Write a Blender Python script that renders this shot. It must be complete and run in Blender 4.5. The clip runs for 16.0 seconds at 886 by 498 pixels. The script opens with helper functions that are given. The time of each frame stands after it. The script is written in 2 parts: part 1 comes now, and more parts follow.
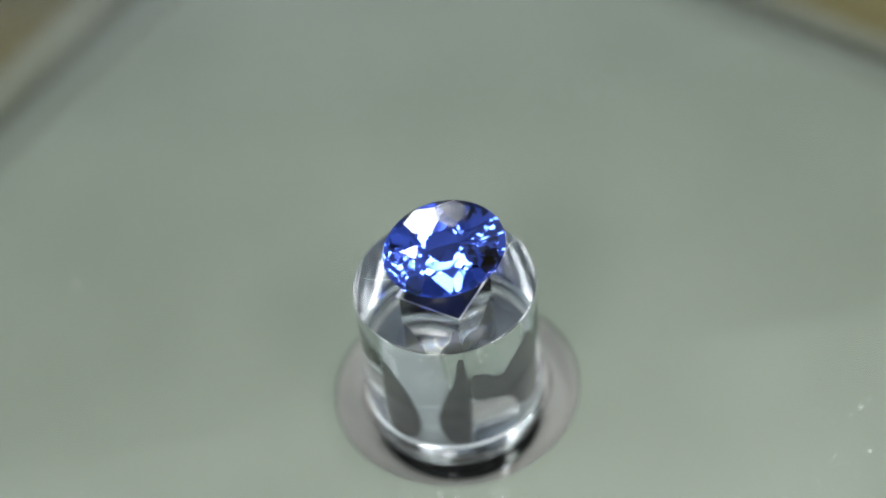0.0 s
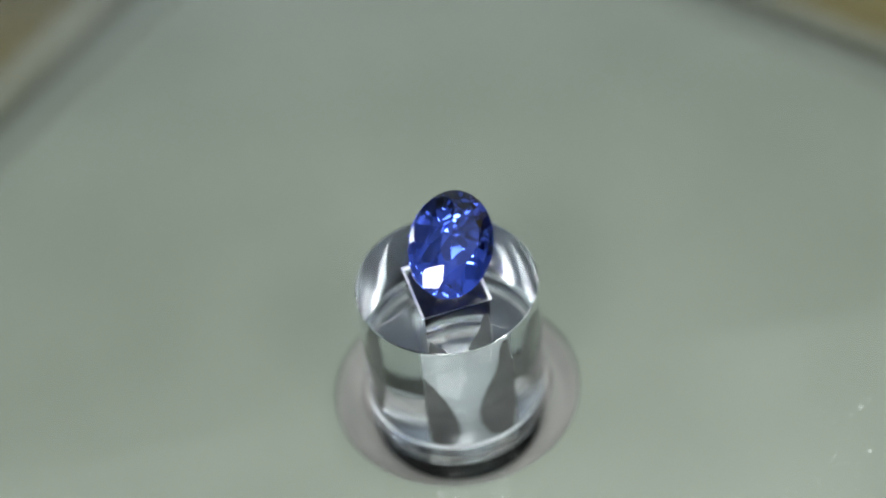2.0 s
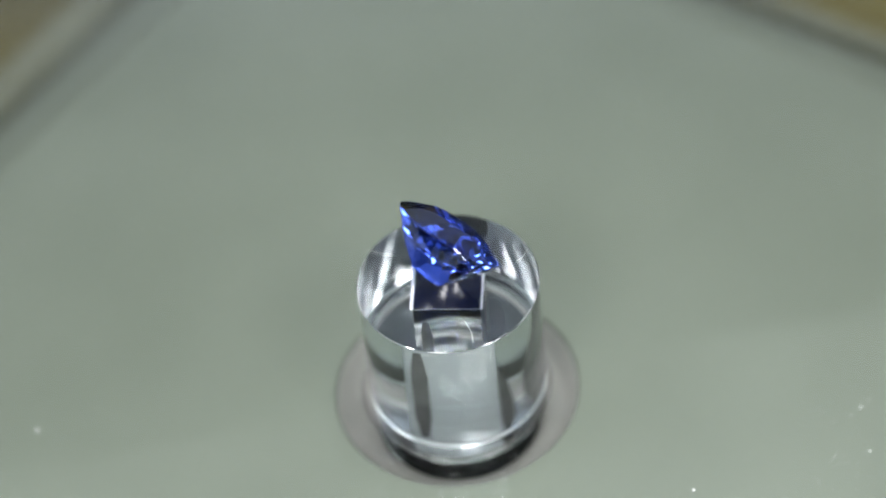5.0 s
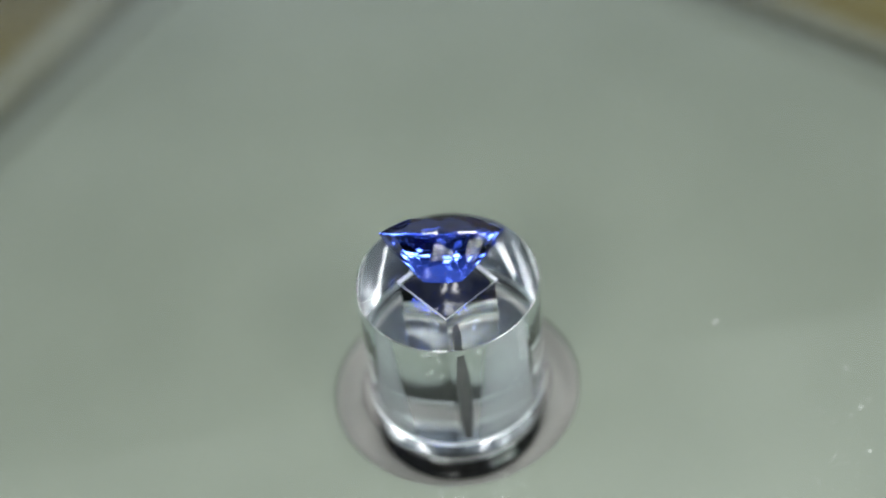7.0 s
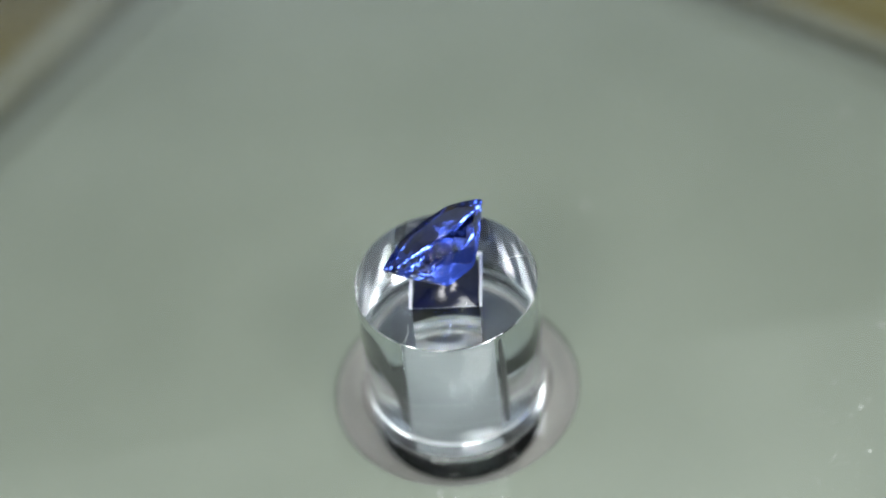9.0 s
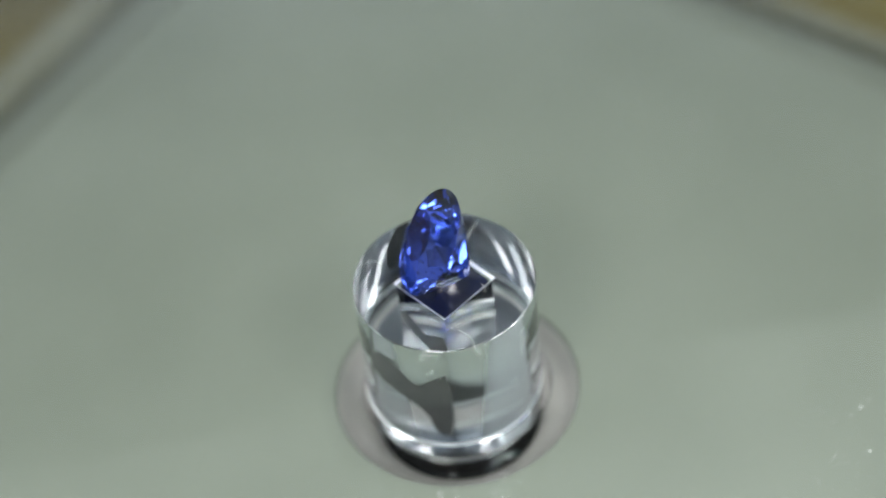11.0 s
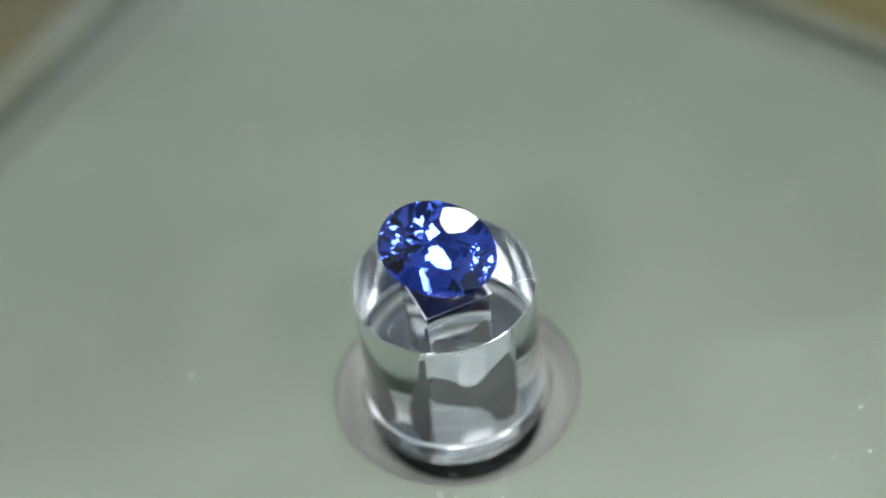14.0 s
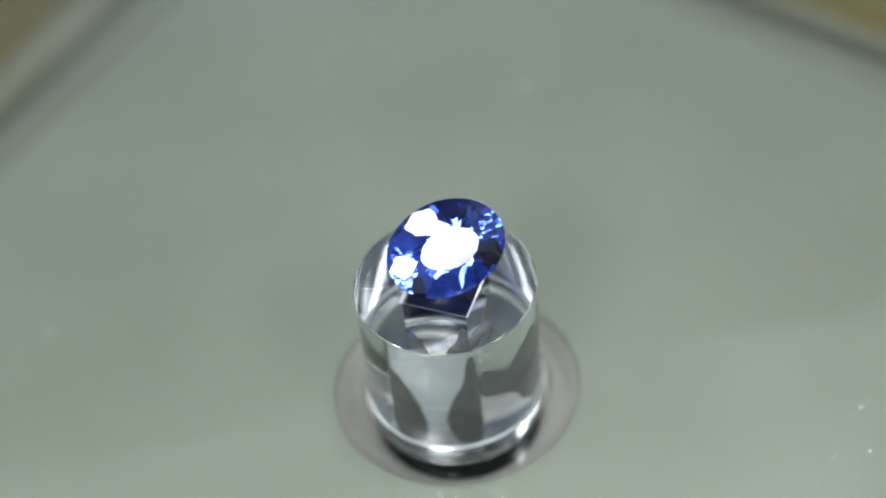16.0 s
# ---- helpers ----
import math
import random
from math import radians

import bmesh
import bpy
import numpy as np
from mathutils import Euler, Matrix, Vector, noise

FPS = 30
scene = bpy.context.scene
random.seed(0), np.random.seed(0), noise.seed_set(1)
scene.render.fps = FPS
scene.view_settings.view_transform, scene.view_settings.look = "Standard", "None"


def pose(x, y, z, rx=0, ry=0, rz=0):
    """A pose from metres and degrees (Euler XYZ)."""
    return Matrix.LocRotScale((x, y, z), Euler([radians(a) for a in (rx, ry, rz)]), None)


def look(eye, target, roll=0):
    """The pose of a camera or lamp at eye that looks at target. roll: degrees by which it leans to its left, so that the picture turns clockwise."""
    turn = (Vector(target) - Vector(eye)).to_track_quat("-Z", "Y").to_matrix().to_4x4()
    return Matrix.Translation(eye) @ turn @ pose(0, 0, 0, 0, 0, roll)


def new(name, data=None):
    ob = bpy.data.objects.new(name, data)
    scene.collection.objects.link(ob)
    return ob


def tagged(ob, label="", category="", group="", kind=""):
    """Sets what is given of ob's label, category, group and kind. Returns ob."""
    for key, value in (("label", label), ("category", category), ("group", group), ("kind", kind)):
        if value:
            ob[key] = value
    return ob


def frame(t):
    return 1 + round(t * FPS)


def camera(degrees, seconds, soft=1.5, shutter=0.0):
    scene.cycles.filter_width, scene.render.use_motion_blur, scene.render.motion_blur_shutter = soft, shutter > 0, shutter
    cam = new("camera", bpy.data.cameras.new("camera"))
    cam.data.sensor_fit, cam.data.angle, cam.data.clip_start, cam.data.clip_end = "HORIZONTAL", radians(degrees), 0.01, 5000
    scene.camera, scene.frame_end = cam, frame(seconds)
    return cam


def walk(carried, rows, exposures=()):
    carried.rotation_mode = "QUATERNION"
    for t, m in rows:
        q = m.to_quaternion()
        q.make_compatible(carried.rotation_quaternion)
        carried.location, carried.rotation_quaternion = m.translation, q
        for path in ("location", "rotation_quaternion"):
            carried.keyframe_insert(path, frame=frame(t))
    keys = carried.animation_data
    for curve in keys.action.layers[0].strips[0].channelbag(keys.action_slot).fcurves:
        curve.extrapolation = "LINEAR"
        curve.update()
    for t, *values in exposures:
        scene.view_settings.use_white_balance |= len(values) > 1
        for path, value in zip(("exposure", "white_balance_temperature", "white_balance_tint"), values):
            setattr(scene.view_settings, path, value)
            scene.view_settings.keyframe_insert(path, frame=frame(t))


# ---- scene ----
cam = camera(20, 16.0, soft=2.0)
# focus lies on the stone; everything behind falls out of focus
cam.data.dof.use_dof = True
cam.data.dof.focus_distance = 0.1475
cam.data.dof.aperture_fstop = 15.0
EYE = look((0, -0.09922, 0.12382), (0.00006, 0.00147, 0.01226), -6.3)
walk(cam, [(0.0, EYE), (16.0, EYE)], exposures=[(0.0, 0.42), (16.0, 0.42)])

MM = 0.001
TOP = 10.95            # height of the clear pedestal, mm
TURN = 360 / 15.6      # degrees a second
FACING = 14.95         # the second at which the table of the stone looks at the camera

# ---- light ----
world = bpy.data.worlds.new("world")
scene.world = world
world.use_nodes = True
world.node_tree.nodes["Background"].inputs[0].default_value = (0.8, 0.9, 1.0, 1)
world.node_tree.nodes["Background"].inputs[1].default_value = 0.1


def area(name, power, size, eye, target, color=(1, 1, 1), size_y=None):
    data = bpy.data.lights.new(name, "AREA")
    data.shape, data.size, data.size_y = "RECTANGLE", size, size_y or size
    data.energy, data.color = power, color
    ob = new(name, data)
    ob.matrix_basis = look(eye, target)
    return ob


def around(azimuth, height, distance):
    """A point seen from the stone: azimuth from the camera's side, to the right; angles in degrees, metres."""
    a, h = radians(azimuth), radians(height)
    return (distance * math.sin(a) * math.cos(h), -distance * math.cos(a) * math.cos(h), 0.014 + distance * math.sin(h))


for side, turn, rise in (("left", -31, 46), ("left", -17, 31), ("right", 38, 42), ("right", 52, 27)):      # each side's inferred lamp is split into two heads, added for sparkle
    area("split_lamp_" + side, 0.33, 0.085, around(turn, rise, 0.30), (0, 0, 0.014), (0.98, 0.985, 1.0))
area("ceiling_lamp", 11.3, 0.56, (0.12, 0.12, 1.2), (0.12, 0.12, 0), (0.95, 1.0, 1.0))


# ---- materials ----
def material(name, color, rough=0.5, metal=0.0, **inputs):
    m = bpy.data.materials.new(name)
    m.use_nodes = True
    b = m.node_tree.nodes["Principled BSDF"]
    b.inputs["Base Color"].default_value = (*color, 1)
    b.inputs["Roughness"].default_value = rough
    b.inputs["Metallic"].default_value = metal
    for key, value in inputs.items():
        b.inputs[key.replace("_", " ")].default_value = value
    return m


def varied(m, low, high, scale, detail=6, stretch=(1, 1, 1), bump=0.0, bump_scale=None, rough=None):
    """Two scales of variation over a material: a coarse mottle in its colour, a fine grain in its relief."""
    nt = m.node_tree
    b = nt.nodes["Principled BSDF"]
    co = nt.nodes.new("ShaderNodeTexCoord")
    mp = nt.nodes.new("ShaderNodeMapping")
    mp.inputs["Scale"].default_value = stretch
    nt.links.new(co.outputs["Object"], mp.inputs["Vector"])
    n1 = nt.nodes.new("ShaderNodeTexNoise")
    n1.inputs["Scale"].default_value, n1.inputs["Detail"].default_value = scale, detail
    nt.links.new(mp.outputs["Vector"], n1.inputs["Vector"])
    ramp = nt.nodes.new("ShaderNodeValToRGB")
    ramp.color_ramp.elements[0].color, ramp.color_ramp.elements[1].color = (*low, 1), (*high, 1)
    ramp.color_ramp.elements[0].position, ramp.color_ramp.elements[1].position = 0.3, 0.7
    nt.links.new(n1.outputs["Fac"], ramp.inputs["Fac"])
    nt.links.new(ramp.outputs["Color"], b.inputs["Base Color"])
    if rough:
        mr = nt.nodes.new("ShaderNodeMapRange")
        mr.inputs["To Min"].default_value, mr.inputs["To Max"].default_value = rough
        nt.links.new(n1.outputs["Fac"], mr.inputs["Value"])
        nt.links.new(mr.outputs["Result"], b.inputs["Roughness"])
    if bump:
        n2 = nt.nodes.new("ShaderNodeTexNoise")
        n2.inputs["Scale"].default_value, n2.inputs["Detail"].default_value = bump_scale or scale * 12, 4
        nt.links.new(mp.outputs["Vector"], n2.inputs["Vector"])
        bp = nt.nodes.new("ShaderNodeBump")
        bp.inputs["Strength"].default_value, bp.inputs["Distance"].default_value = bump, 0.0001
        nt.links.new(n2.outputs["Fac"], bp.inputs["Height"])
        nt.links.new(bp.outputs["Normal"], b.inputs["Normal"])
    return m


GREY = varied(material("grey_plastic", (0.3, 0.33, 0.29), 0.45), (0.170, 0.186, 0.153), (0.201, 0.218, 0.183), 70, bump=0.03, bump_scale=900)
LIP = varied(material("lip_plastic", (0.3, 0.33, 0.25), 0.5), (0.135, 0.130, 0.088), (0.165, 0.162, 0.115), 110, bump=0.1, bump_scale=900)
# the shadow line in the lid's gap is put into this dark colour
SEAM = varied(material("seam_shade", (0.05, 0.05, 0.04), 0.6), (0.035, 0.038, 0.026), (0.05, 0.052, 0.038), 200)
WOOD = varied(material("brown_wood", (0.2, 0.13, 0.05), 0.6, Specular_IOR_Level=0.15), (0.072, 0.057, 0.008), (0.11, 0.086, 0.013), 14, stretch=(1, 14, 1), bump=0.3, bump_scale=220)
WALL = varied(material("wall_paint", (0.5, 0.5, 0.48), 0.8), (0.56, 0.61, 0.68), (0.62, 0.67, 0.74), 3, bump=0.2, bump_scale=300)
CARPET = varied(material("floor_boards", (0.2, 0.17, 0.14), 0.7), (0.16, 0.13, 0.1), (0.24, 0.2, 0.16), 5, bump=0.4, bump_scale=200)
BLACK = varied(material("black_rubber", (0.01, 0.01, 0.01), 0.7, Specular_IOR_Level=0.2), (0.003, 0.003, 0.003), (0.006, 0.006, 0.006), 900, bump=0.3, bump_scale=5000)
# near-black putty; the navy tint is the stone's reflected blue, put into the colour
PUTTY = varied(material("tinted_putty", (0.008, 0.01, 0.03), 0.22), (0.003, 0.004, 0.01), (0.006, 0.008, 0.022), 700, bump=0.3, bump_scale=1500)
ACRYLIC = material("clear_acrylic", (0.92, 0.98, 1.0), 0.0, Transmission_Weight=1.0, IOR=1.49)


def thin_pane(name):
    """A clear thin sheet: it lets light straight through and keeps the gloss of its face."""
    m = bpy.data.materials.new(name)
    m.use_nodes = True
    nt = m.node_tree
    nt.nodes.remove(nt.nodes["Principled BSDF"])
    mix, clear, gloss, fres = (nt.nodes.new("ShaderNode" + k) for k in ("MixShader", "BsdfTransparent", "BsdfGlossy", "Fresnel"))
    clear.inputs["Color"].default_value = (0.985, 0.995, 0.985, 1)
    gloss.inputs["Roughness"].default_value = 0.04
    fres.inputs["IOR"].default_value = 1.3
    nt.links.new(fres.outputs[0], mix.inputs[0])
    nt.links.new(clear.outputs[0], mix.inputs[1])
    nt.links.new(gloss.outputs[0], mix.inputs[2])
    nt.links.new(mix.outputs[0], nt.nodes["Material Output"].inputs["Surface"])
    return m


DISC = thin_pane("clear_disc")
SAPPHIRE = material("sapphire", (0.09, 0.18, 1.0), 0.0, Transmission_Weight=1.0, IOR=1.77)
DISH = varied(material("pale_dish", (0.3, 0.28, 0.27), 0.35), (0.36, 0.345, 0.325), (0.46, 0.435, 0.41), 300, bump=0.15, bump_scale=3000)
ROD = varied(material("satin_grey", (0.4, 0.4, 0.41), 0.35), (0.30, 0.308, 0.30), (0.385, 0.392, 0.38), 350, bump=0.1, bump_scale=3000)
GLUE = varied(material("dried_glue", (0.08, 0.08, 0.08), 0.4), (0.042, 0.044, 0.042), (0.07, 0.07, 0.067), 900)
PALE = varied(material("pale_plastic", (0.5, 0.5, 0.5), 0.3), (0.09, 0.092, 0.10), (0.12, 0.122, 0.13), 400)
FROST = material("frosted_acrylic", (0.85, 0.87, 0.88), 0.45, Transmission_Weight=0.35, IOR=1.49)
GROUND = material("ground_acrylic", (0.88, 0.97, 0.95), 0.3, Transmission_Weight=0.85, IOR=1.49)
FOOT = material("sawn_acrylic", (0.92, 0.98, 1.0), 0.13, Transmission_Weight=1.0, IOR=1.49)
DUST = varied(material("dust", (0.8, 0.8, 0.78), 0.9), (0.46, 0.47, 0.45), (0.6, 0.6, 0.58), 3000)


# ---- building ----
def part(name, bm, mat, parent=None, label="", smooth=0):
    me = bpy.data.meshes.new(name)
    bmesh.ops.recalc_face_normals(bm, faces=bm.faces)
    bm.to_mesh(me)
    bm.free()
    me.materials.append(mat)
    if smooth:
        me.polygons.foreach_set("use_smooth", [True] * len(me.polygons))
        me.set_sharp_from_angle(angle=radians(smooth))
    ob = new(name, me)
    if parent:
        ob.parent = parent
    if label:
        tagged(ob, label)
    return ob


def piece(name, me, mat, parent, faces, label=""):
    """One part cut out of a closed mesh by its faces; the skin stays whole, with its turns and its smoothing."""
    verts = sorted({v for f in faces for v in me.polygons[f].vertices})
    at = {v: k for k, v in enumerate(verts)}
    out = bpy.data.meshes.new(name)
    out.from_pydata([me.vertices[v].co for v in verts], [], [[at[v] for v in me.polygons[f].vertices] for f in faces])
    out.polygons.foreach_set("use_smooth", [me.polygons[f].use_smooth for f in faces])
    if all(f.use_smooth for f in out.polygons):
        out.set_sharp_from_angle(angle=radians(30))
    out.materials.append(mat)
    ob = new(name, out)
    ob.parent = parent
    return tagged(ob, label) if label else ob


def box(bm, x0, x1, y0, y1, z0, z1, bevel=0.0):
    r = bmesh.ops.create_cube(bm, size=1)
    for v in r["verts"]:
        v.co = Vector(((x0 + x1) / 2 + v.co.x * (x1 - x0), (y0 + y1) / 2 + v.co.y * (y1 - y0), (z0 + z1) / 2 + v.co.z * (z1 - z0)))
    if bevel:
        edges = list({e for v in r["verts"] for e in v.link_edges})
        bmesh.ops.bevel(bm, geom=edges, offset=bevel, segments=3, affect="EDGES", profile=0.5)
    return bm


def ring(bm, r, z, n=160, sharp=0):
    """A closed loop of verts, mm. sharp 4 gives a square of half side r, n is then ignored."""
    if sharp:
        return [bm.verts.new((sx * r * MM, sy * r * MM, z * MM)) for sx, sy in ((1, 1), (-1, 1), (-1, -1), (1, -1))]
    return [bm.verts.new((r * math.cos(2 * math.pi * k / n) * MM, r * math.sin(2 * math.pi * k / n) * MM, z * MM)) for k in range(n)]


def skin(bm, loops):
    for a, b in zip(loops, loops[1:]):
        n = len(a)
        for k in range(n):
            bm.faces.new((a[k], a[(k + 1) % n], b[(k + 1) % n], b[k]))


def lathe(profile, n=160, closed=False):
    bm = bmesh.new()
    loops = [ring(bm, r, z, n) for r, z in profile]
    if closed:
        loops.append(loops[0])
        skin(bm, loops)
    else:
        skin(bm, loops)
        bm.faces.new(loops[0])
        bm.faces.new(loops[-1])
    return bm


def between(bm, outer, inner):
    """The flat face between an outer loop and a hole."""
    n = len(outer)
    edges = [bm.edges.get((l[k], l[(k + 1) % len(l)])) or bm.edges.new((l[k], l[(k + 1) % len(l)])) for l in (outer, inner) for k in range(len(l))]
    bmesh.ops.triangle_fill(bm, use_beauty=True, use_dissolve=False, edges=edges)


# ---- the room ----
def slab(name, x0, x1, y0, y1, z0, z1, mat, label, category):
    return tagged(part(name, box(bmesh.new(), x0, x1, y0, y1, z0, z1), mat), label, category, kind="structure")


# unseen room, added to close the place; its bluish walls bounce light onto the glass
slab("floor", -1.1, 1.1, -1.1, 1.1, -0.80, -0.75, CARPET, "brown boarded floor of the room", "floor")
slab("ceiling", -1.1, 1.1, -1.1, 1.1, 1.25, 1.30, WALL, "plain off-white painted ceiling", "ceiling")
slab("wall_north", -1.1, 1.1, 1.1, 1.2, -0.80, 1.30, WALL, "plain off-white painted wall", "wall")
slab("wall_south", -1.1, 1.1, -1.2, -1.1, -0.80, 1.30, WALL, "plain off-white painted wall", "wall")
slab("wall_east", 1.1, 1.2, -1.2, 1.2, -0.80, 1.30, WALL, "plain off-white painted wall", "wall")
slab("wall_west", -1.2, -1.1, -1.2, 1.2, -0.80, 1.30, WALL, "plain off-white painted wall", "wall")


def wooden_table():
    base = tagged(new("wooden_table"), "brown wooden table under the grey turntable box", "table")
    base.location = (0, 0, -0.75)
    part("tabletop", box(bmesh.new(), -0.6, 0.6, -0.4, 0.5, 0.697, 0.722, 0.003), WOOD, base)
    for sx, sy in ((-0.55, -0.35), (0.55, -0.35), (-0.55, 0.45), (0.55, 0.45)):
        part("leg", box(bmesh.new(), sx - 0.025, sx + 0.025, sy - 0.025, sy + 0.025, 0, 0.697, 0.003), WOOD, base)


wooden_table()


# ---- the turntable ----
def plate(half, rim, z_top, z_low, z_bottom, n=10, hole=0, back=0.0):
    """A square plate, mm, whose edge rolls down over `rim` millimetres from z_top to z_low; its far side is cut short by `back`."""
    bm = bmesh.new()
    loops = []
    corner = 4.0
    steps = [(half - rim, z_top)]
    for k in range(1, n + 1):
        f = k / n
        steps.append((half - rim + rim * f, z_top + (z_low - z_top) * f ** 1.1))
    steps.append((half, z_bottom))
    for h, z in steps:
        loop = []
        for q in range(4):
            for k in range(7):
                a = math.pi / 2 * (q + k / 6)
                cx, cy = ((1, 1), (-1, 1), (-1, -1), (1, -1))[q]
                loop.append(bm.verts.new(((cx * (h - corner) + corner * math.cos(a)) * MM, (cy * (h - corner) + corner * math.sin(a) - (back if cy > 0 else 0)) * MM, z * MM)))
        loops.append(loop)
    skin(bm, loops)
    if hole:
        rings = [ring(bm, hole, z_top, 96), ring(bm, hole - 0.15, z_top - 0.2, 96), ring(bm, hole - 0.15, z_bottom, 96)]
        skin(bm, rings)
        between(bm, loops[0], rings[0])
        between(bm, loops[-1], rings[-1])
    else:
        bm.faces.new(loops[0])
        bm.faces.new(loops[-1])
    return bm


def shell(inner, outer, z_top, z_bottom):
    """The open lower half of the box: a wall with a rounded rim round the lid, thinner at the far side, and a floor."""
    bm = bmesh.new()
    loops = []
    for h, z in ((inner, z_top - 4.1), (inner, z_top - 0.5), (inner + 0.4, z_top), (outer - 1.5, z_top - 0.1), (outer - 0.4, z_top - 0.7), (outer, z_top - 2.0), (outer, z_bottom)):
        loop = []
        for q in range(4):
            for k in range(7):
                a = math.pi / 2 * (q + k / 6)
                cx, cy = ((1, 1), (-1, 1), (-1, -1), (1, -1))[q]
                loop.append(bm.verts.new(((cx * (h - 4) + 4 * math.cos(a)) * MM, (cy * (h - 4) + 4 * math.sin(a) - ((h - inner) * 0.4 + 1.4 if cy > 0 else 0)) * MM, z * MM)))
        loops.append(loop)
    skin(bm, loops)
    bm.faces.new(loops[0])
    bm.faces.new(loops[-1])
    return bm


def turntable_box():
    base = tagged(new("turntable_box"), "grey square plastic turntable box on the wooden table", "turntable")
    base.matrix_basis = pose(0, 0, 0, 0, 0, -39)
    part("top_plate", plate(45.0, 7.6, 0.9, -4.5, -6.0, hole=7.72, back=1.1), GREY, base, smooth=40)
    part("seam", plate(45.2, 0.3, -6.1, -6.3, -7.0, back=1.3), SEAM, base, "seam below the lid, coloured dark for the gap's shadow")
    part("lower_shell", shell(45.4, 49.0, -3.0, -28.0), LIP, base, "greenish grey lower shell", smooth=40)
    return base


turntable_box()

hub = tagged(new("turntable_hub"), "black hub in a pale dished recess under the clear pedestal", "hub")
part("core", lathe([(5.1, -6.08), (5.1, -2.0), (5.0, -1.92), (4.75, -1.9), (4.65, -1.75), (4.65, -0.36), (4.55, -0.34)], 96), BLACK, hub, "black rubber core", smooth=40)
part("cap", lathe([(4.9, -0.33), (5.05, -0.28), (5.1, -0.08), (5.0, -0.01)], 96), PALE, hub, "dark grey plastic cap", smooth=40)
part("dish", lathe([(5.12, -6.08), (5.12, -1.96), (5.25, -1.88), (5.8, -1.6), (6.4, -1.15), (6.95, -0.55), (7.25, 0.1), (7.45, 0.5), (7.55, 0.66), (7.64, 0.7), (7.64, -6.08)], 160, closed=True), DISH, hub, "pale pinkish grey dished ring", smooth=70)


def clear_disc():
    base = tagged(new("clear_disc"), "thin clear plastic disc with a round centre hole", "disc")
    sheet = [(5.95, 1.0), (5.85, 1.08), (5.85, 1.3), (5.95, 1.4), (59.8, 1.4), (60.0, 1.3), (60.0, 1.1), (59.8, 1.0)]
    part("sheet", lathe(sheet, 200, closed=True), DISC, base)
    return base


disc = clear_disc()


# ---- the pedestal ----
def pedestal():
    bm = bmesh.new()
    R, HALF, GAP = 5.5, 2.02, 0.16
    outline = [(5.15, 0.0), (5.28, 0.03), (5.47, 0.32), (R, 0.45), (R, 1.82), (R - 0.03, 1.9), (R - 0.16, 2.0), (R - 0.16, 2.06), (R - 0.03, 2.16), (R, 2.24), (R, TOP - 0.06), (R - 0.05, TOP)]
    outer = [ring(bm, r, z) for r, z in outline]
    inner = [ring(bm, r, z, sharp=4) for r, z in ((HALF + GAP, TOP), (HALF, TOP - GAP), (HALF, 0.12))]
    skin(bm, outer)
    skin(bm, inner)
    bottom = bm.faces.new(outer[0])
    bm.faces.new(inner[-1])
    between(bm, outer[-1], inner[0])
    foot = {v for k in (1, 2, 3) for v in outer[k]}
    groove = {v for k in range(4, 9) for v in outer[k]}
    for f in bm.faces:
        if f is bottom:
            f.material_index = 3
        elif len(f.verts) == 4 and all(v in inner[0] or v in inner[1] for v in f.verts):
            f.material_index = 1
        elif all(v in foot for v in f.verts) or all(v in groove for v in f.verts):
            f.material_index = 2
    for f in bm.faces:
        f.smooth = True
    bmesh.ops.recalc_face_normals(bm, faces=bm.faces)
    whole = bpy.data.meshes.new("whole")
    bm.to_mesh(whole)
    bm.free()
    base = tagged(new("display_pedestal"), "clear acrylic round pedestal with a square socket, on a hub", "pedestal")
    kinds = (("column", ACRYLIC, "clear polished acrylic column"), ("socket_rim", FROST, "frosted edge of the socket"), ("base_ring", GROUND, "matt ground foot ring"), ("underside", FOOT, "sawn underside with a faint polish"))
    for k, (name, mat, label) in enumerate(kinds):
        piece(name, whole, mat, base, [f.index for f in whole.polygons if f.material_index == k], label)
    bpy.data.meshes.remove(whole)
    return base


stand = pedestal()


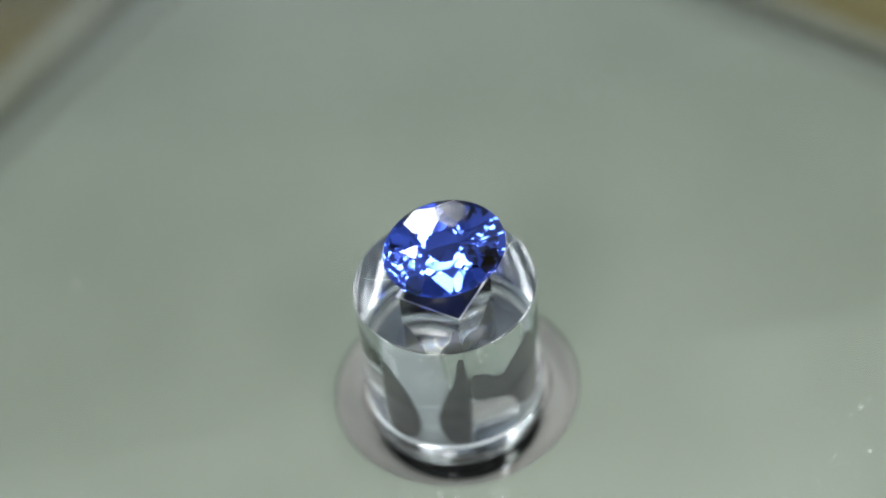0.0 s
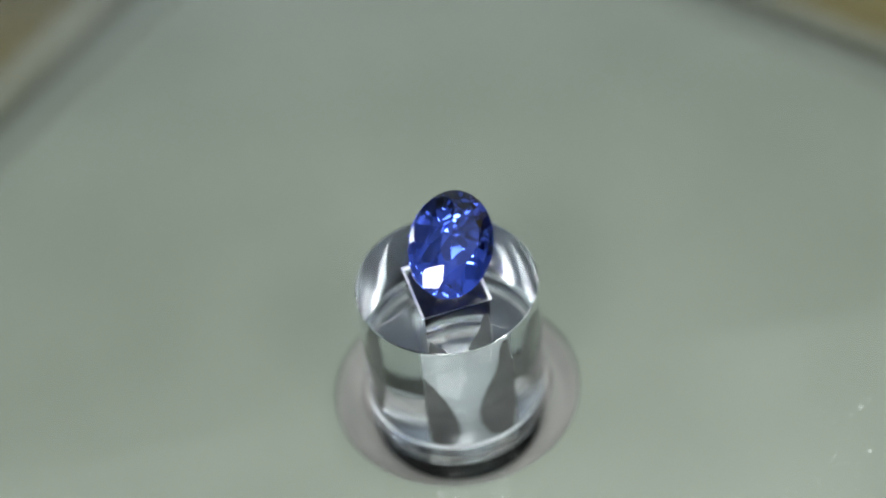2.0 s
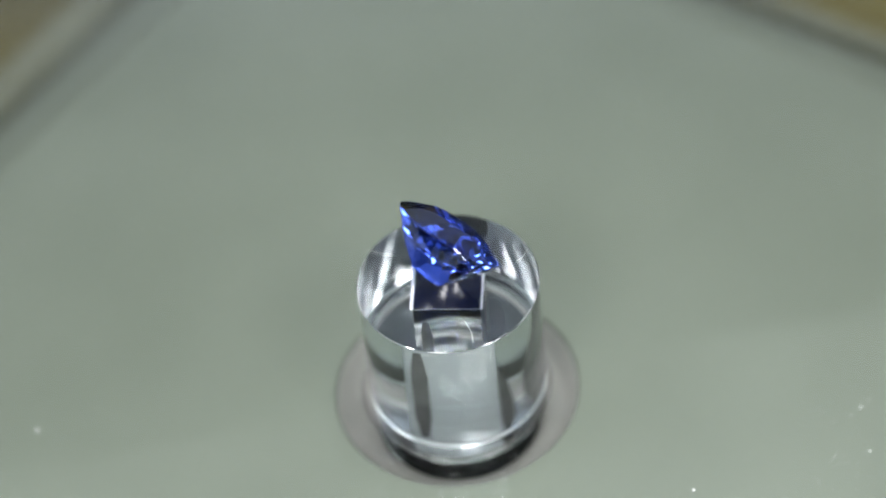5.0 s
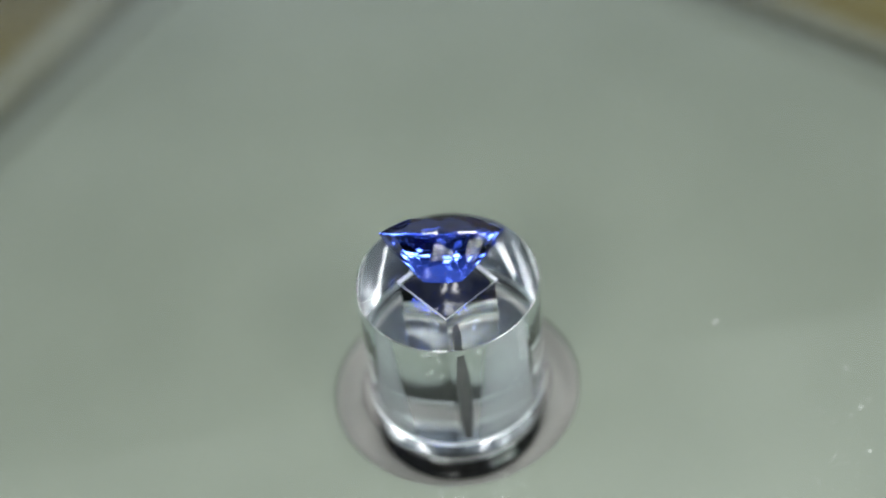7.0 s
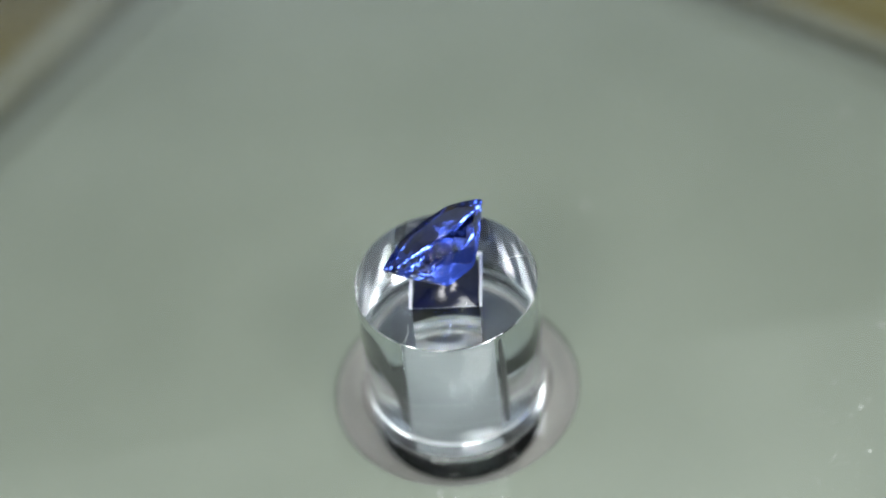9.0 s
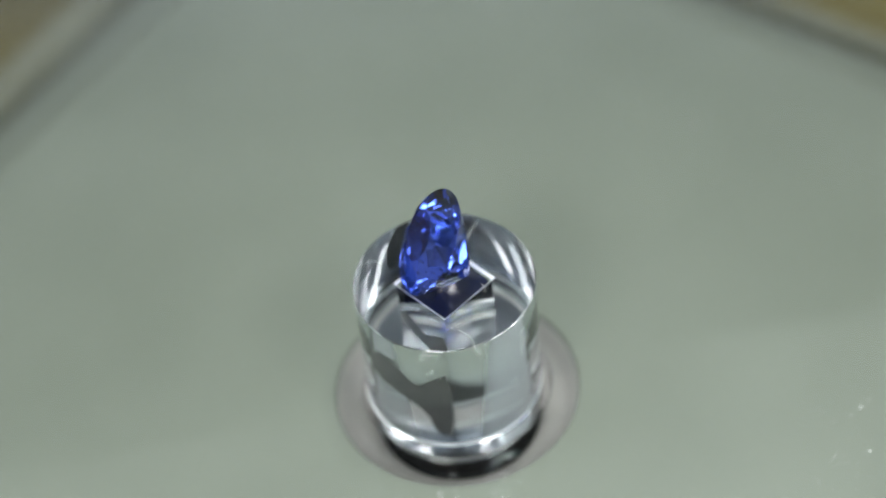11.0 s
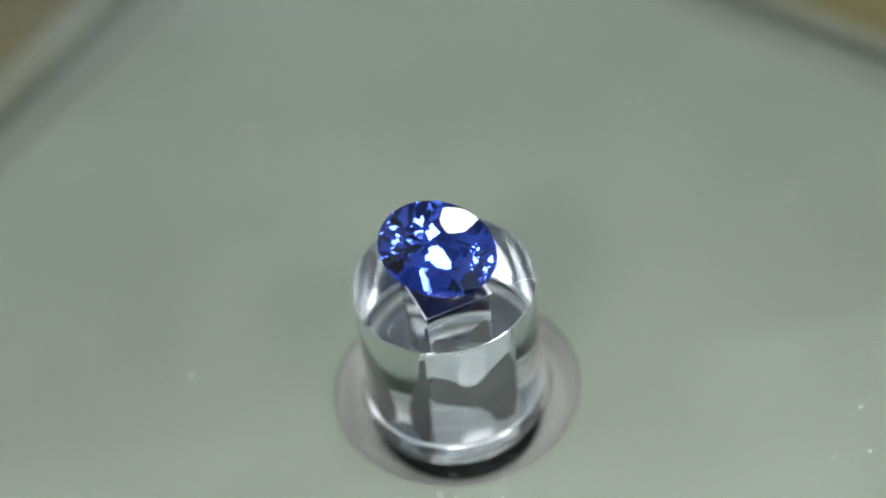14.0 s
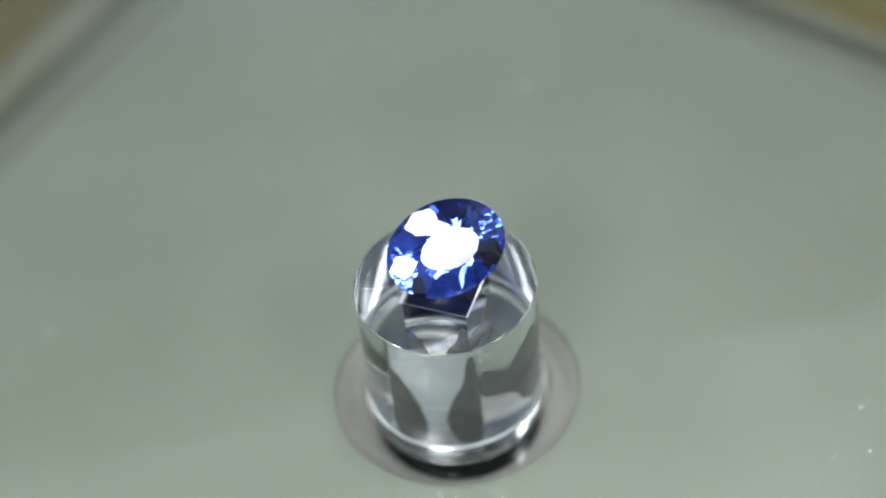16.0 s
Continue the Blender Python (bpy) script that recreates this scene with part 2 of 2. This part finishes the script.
def core_rod():
    """The satin grey square rod inside the socket, with dark glue marks where it clings to the walls."""
    base = tagged(new("core_rod"), "satin grey square rod glued inside the clear pedestal", "rod")
    part("shaft", box(bmesh.new(), -1.93 * MM, 1.93 * MM, -1.93 * MM, 1.93 * MM, 0.15 * MM, (TOP - 0.9) * MM, 0.08 * MM), ROD, base)

    def mark(face, outline):
        """A flat glue mark on one wall. outline: width to the right as seen from outside, height, mm."""
        bm = bmesh.new()
        a = radians(face)
        out, side = Vector((math.cos(a), math.sin(a), 0)), Vector((-math.sin(a), math.cos(a), 0))
        n = len(outline)
        smooth = []
        for k in range(n):           # corners cut twice to round the mark
            p, q = Vector(outline[k]), Vector(outline[(k + 1) % n])
            smooth += [p.lerp(q, 0.25), p.lerp(q, 0.75)]
        loops = [[bm.verts.new((out * d + side * u + Vector((0, 0, z))) * MM) for u, z in smooth] for d in (1.935, 2.045)]
        skin(bm, loops)
        bm.faces.new(loops[0])
        bm.faces.new(loops[1])
        part("glue_mark", bm, GLUE, base, "dark dried glue mark")

    mark(180, ((-1.98, 0.5), (-0.8, 0.5), (-0.45, 2.0), (-0.9, 4.4), (-1.6, 6.2), (-1.98, 7.0)))
    mark(180, ((1.98, 0.6), (0.8, 0.6), (0.25, 2.6), (0.6, 4.6), (1.3, 6.4), (1.5, 8.6), (1.98, 8.6)))
    mark(270, ((-1.95, 7.0), (-0.9, 6.6), (0.0, 5.2), (0.9, 6.4), (1.95, 7.3), (1.95, 1.6), (0.9, 1.4), (0.5, 3.2), (-0.8, 4.2), (-1.95, 4.8)))
    mark(90, ((-1.7, 1.0), (-1.0, 1.0), (-1.0, 8.6), (-1.7, 8.6)))
    return base


rod = core_rod()


def mounting_putty():
    """A dark plug in the mouth of the socket that rises to a small seat under the stone."""
    bm = bmesh.new()
    loops = []
    for z, half, round_ in ((-0.75, 1.98, 0.0), (-0.25, 1.98, 0.05), (-0.12, 1.7, 0.5), (0.2, 1.3, 0.9), (0.6, 0.8, 1.0), (1.1, 0.6, 1.0), (1.32, 0.45, 1.0)):
        loop = []
        for k in range(48):
            a = 2 * math.pi * (k + 0.5) / 48
            c, s = math.cos(a), math.sin(a)
            sq = 1 / max(abs(c), abs(s))
            r = half * (sq * (1 - round_) + round_) * (1 + 0.02 * math.sin(5 * a + z * 3))
            loop.append(bm.verts.new((r * c * MM, r * s * MM, (TOP + z) * MM)))
        loops.append(loop)
    skin(bm, loops)
    bm.faces.new(loops[0])
    bm.faces.new(loops[-1])
    return tagged(part("mounting_putty", bm, PUTTY, smooth=35), "near-black mounting putty tinted with the stone's reflected blue, in the pedestal's square socket", "putty")


putty = mounting_putty()


# ---- the stone ----
def gemstone():
    """An oval mixed cut, in millimetres: brilliant crown, two-step pavilion down to a short keel."""
    A, W = 3.70, 2.80          # half length, half width of the girdle
    CROWN, DEEP, KEEL, GIRDLE = 0.78, 2.98, 1.15, 0.10
    bm = bmesh.new()
    bmesh.ops.create_cube(bm, size=12)

    def cut(p, n):
        geom = list(bm.verts) + list(bm.edges) + list(bm.faces)
        r = bmesh.ops.bisect_plane(bm, geom=geom, dist=1e-5, plane_co=p, plane_no=n, clear_outer=True)
        edges = [g for g in r["geom_cut"] if isinstance(g, bmesh.types.BMEdge)]
        if len(edges) > 2:
            bmesh.ops.contextual_create(bm, geom=edges)

    def slope(a, d0, z0, d1, z1):
        """Cut by the plane whose normal has azimuth a, at distance d0 from the axis at height z0 and d1 at z1."""
        n2 = Vector((math.cos(a), math.sin(a), 0))
        run = n2 * (d1 - d0) + Vector((0, 0, z1 - z0))
        side = Vector((-math.sin(a), math.cos(a), 0))
        n = side.cross(run)
        if n.dot(n2) < 0:
            n.negate()
        cut(n2 * d0 + Vector((0, 0, z0)), n)

    def oval(a, sx, sy):
        return math.hypot(sx * math.cos(a), sy * math.sin(a))

    def normal_of(t):
        return math.atan2(math.sin(t) / W, math.cos(t) / A)

    FOLD = 10                  # mains round the crown
    step = 2 * math.pi / FOLD
    for k in range(40):        # girdle
        t = 2 * math.pi * (k + 0.5) / 40
        a = normal_of(t)
        cut(Vector((math.cos(a), math.sin(a), 0)) * oval(a, A, W), Vector((math.cos(a), math.sin(a), 0)))
    cut((0, 0, GIRDLE + CROWN), (0, 0, 1))
    TX, TY = 0.52, 0.43        # table, part of the girdle
    rnd = random.Random(21)    # a hand-cut stone, not quite even
    for k in range(FOLD):
        a = normal_of(k * step + rnd.uniform(-0.03, 0.03))
        d = oval(a, A, W)
        slope(a, d * 0.995, GIRDLE, oval(a, A * TX, W * TY), GIRDLE + CROWN)                     # kites
        a = normal_of((k + 0.5) * step + rnd.uniform(-0.03, 0.03))
        d = oval(a, A, W)
        slope(a, oval(a, A * TX, W * TY) * 0.94, GIRDLE + CROWN, d * 0.80, GIRDLE + CROWN * 0.50)    # stars
        for s in (0.25, 0.75):
            a = normal_of((k + s) * step)
            d = oval(a, A, W)
            slope(a, d * 0.985, GIRDLE, d * 0.79, GIRDLE + CROWN * (0.545 + rnd.uniform(-0.02, 0.02)))           # upper girdle
    tiers = ((40, 0.5, 1.0, -GIRDLE, 0.955, -0.34), (24, 0.5, 0.985, -0.12, 0.745, -0.95), (24, 0.0, 0.765, -0.92, 0.55, -1.52),
             (24, 0.5, 0.57, -1.48, 0.385, -1.98), (24, 0.0, 0.395, -1.96, 0.21, -2.42), (18, 0.5, 0.22, -2.40, 0.02, -DEEP))
    for n, shift, f0, z0, f1, z1 in tiers:      # pavilion in steps
        for k in range(n):
            a = normal_of(2 * math.pi * (k + shift + rnd.uniform(-0.10, 0.10)) / n)
            g, q = oval(a, A, W) * 0.988, abs(math.cos(a)) * KEEL
            slope(a, q + (g - q) * f0, z0, q + (g - q) * f1, z1 + rnd.uniform(-0.05, 0.05))
    cut((0, 0, -DEEP), (0, 0, -1))
    bmesh.ops.remove_doubles(bm, verts=bm.verts, dist=1e-3)
    bmesh.ops.scale(bm, vec=(MM, MM, MM), verts=bm.verts)
    bmesh.ops.recalc_face_normals(bm, faces=bm.faces)
    whole = bpy.data.meshes.new("whole")
    bm.to_mesh(whole)
    bm.free()
    base = tagged(new("sapphire"), "blue oval faceted sapphire tilted on dark putty", "gemstone")
    sides = {"table": [], "crown": [], "girdle": [], "pavilion": []}
    for f in whole.polygons:
        z = f.normal.z
        sides["table" if z > 0.999 else "crown" if z > 0.05 else "girdle" if z > -0.05 else "pavilion"].append(f.index)
    for name, faces in sides.items():
        piece(name, whole, SAPPHIRE, base, faces)
    bpy.data.meshes.remove(whole)
    return base


stone = gemstone()


# ---- dust ----
def speck(bm, x, y, z, size, rnd):
    m = Matrix.Translation((x * MM, y * MM, z * MM)) @ Matrix.Rotation(rnd.random() * 6.3, 4, "Z") @ Matrix.Diagonal((size * MM * rnd.uniform(0.7, 1.5), size * MM, size * MM * 0.5, 1))
    bmesh.ops.create_icosphere(bm, subdivisions=1, radius=0.5, matrix=m)


def disc_dust():
    rnd = random.Random(4)
    bm = bmesh.new()
    for r, a in ((32.7, 135), (23.4, 129), (16.9, -168), (24.2, 178), (32.8, -27), (34.3, 172), (41.2, -180), (26.9, 139), (26.4, 50), (31.8, 20)):
        speck(bm, r * math.cos(radians(a)), r * math.sin(radians(a)), 1.44, rnd.uniform(0.15, 0.24), rnd)
    for _ in range(45):
        r, a = rnd.uniform(9, 45), rnd.uniform(0, 6.28)
        speck(bm, r * math.cos(a), r * math.sin(a), 1.42, rnd.uniform(0.04, 0.09), rnd)
    return tagged(part("dust", bm, DUST), "pale dust specks on the clear disc", "dust", kind="stuff")


def lid_dust():
    rnd = random.Random(9)
    bm = bmesh.new()
    for x, y, s in ((24.4, -8.5, 0.28), (24.5, -5.1, 0.22), (25.1, -4.6, 0.18), (23.8, -5.6, 0.18)):
        speck(bm, x, y, 0.93, s, rnd)
    for _ in range(220):
        x, y = rnd.uniform(-30, 30), rnd.triangular(-16, 31, -13)
        if math.hypot(x, y) > 8.5:
            speck(bm, x, y, 0.92, rnd.uniform(0.03, 0.09), rnd)
    for _ in range(240):       # a dustier corner
        x, y = rnd.triangular(10, 27, 22), rnd.triangular(-15, -2, -12)
        speck(bm, x, y, 0.92, rnd.uniform(0.03, 0.1), rnd)
    return tagged(part("lid_dust", bm, DUST), "pale dust specks on the grey lid", "dust", kind="stuff")


moving_dust = disc_dust()
lid_dust()


def fibre(points, lift):
    """A single fine hair along a few points, mm."""
    bm = bmesh.new()
    path = []
    for k in range(len(points) - 1):
        for f in (0.0, 0.34, 0.67):
            a, b = Vector(points[k]), Vector(points[k + 1])
            path.append(a.lerp(b, f))
    path.append(Vector(points[-1]))
    loops = []
    for k, p in enumerate(path):
        ahead = (path[min(k + 1, len(path) - 1)] - path[max(k - 1, 0)]).normalized()
        side = Vector((-ahead.y, ahead.x, 0))
        rise = lift * math.sin(math.pi * k / (len(path) - 1)) + 0.03
        loops.append([bm.verts.new((Vector((p.x, p.y, TOP + rise)) + (side * math.cos(a) + Vector((0, 0, 1)) * math.sin(a)) * 0.016) * MM) for a in (0, 1.57, 3.14, 4.71)])
    skin(bm, loops)
    bm.faces.new(loops[0])
    bm.faces.new(loops[-1])
    return tagged(part("lint_fibre", bm, DUST, smooth=60), "fine pale lint fibre lying on the clear pedestal", "lint", group="lint on the pedestal")


fibres = [fibre(((3.89, 0.54), (4.41, 1.07), (5.01, 1.36), (5.4, 1.30)), 0.12),
          fibre(((-2.08, -3.9), (-2.18, -4.5), (-1.94, -4.95)), 0.05),
          fibre(((-4.55, 2.3), (-4.0, 1.82), (-3.04, 1.45)), 0.03),
          fibre(((1.1, 2.3), (0.79, 2.28), (0.45, 2.12)), 0.1)]


# ---- motion ----
def motions():
    times = [k * 0.5 for k in range(33)]

    def spin(t):
        return pose(0, 0, 0, 0, 0, (t - FACING) * TURN)

    off = spin(1.5).inverted() @ pose(0, -0.00013, 0)
    off = Matrix.Translation(off.translation)
    square = pose(0, 0, 0, 0, 0, 45 - 3.0)
    seat = pose(0, -0.00066, (TOP + 3.65) * MM, 47, 0, 0)
    walk(stand, [(t, spin(t) @ off @ square) for t in times])
    walk(rod, [(t, spin(t) @ off @ square) for t in times])
    walk(putty, [(t, spin(t) @ off @ square) for t in times])
    walk(stone, [(t, spin(t) @ pose(0, 0, 0, 0, 0, -3) @ seat) for t in times])
    for hair in fibres:
        walk(hair, [(t, spin(t)) for t in times])
    walk(hub, [(t, spin(t)) for t in times])
    walk(disc, [(t, spin(t)) for t in times])
    walk(moving_dust, [(t, spin(t)) for t in times])


motions()
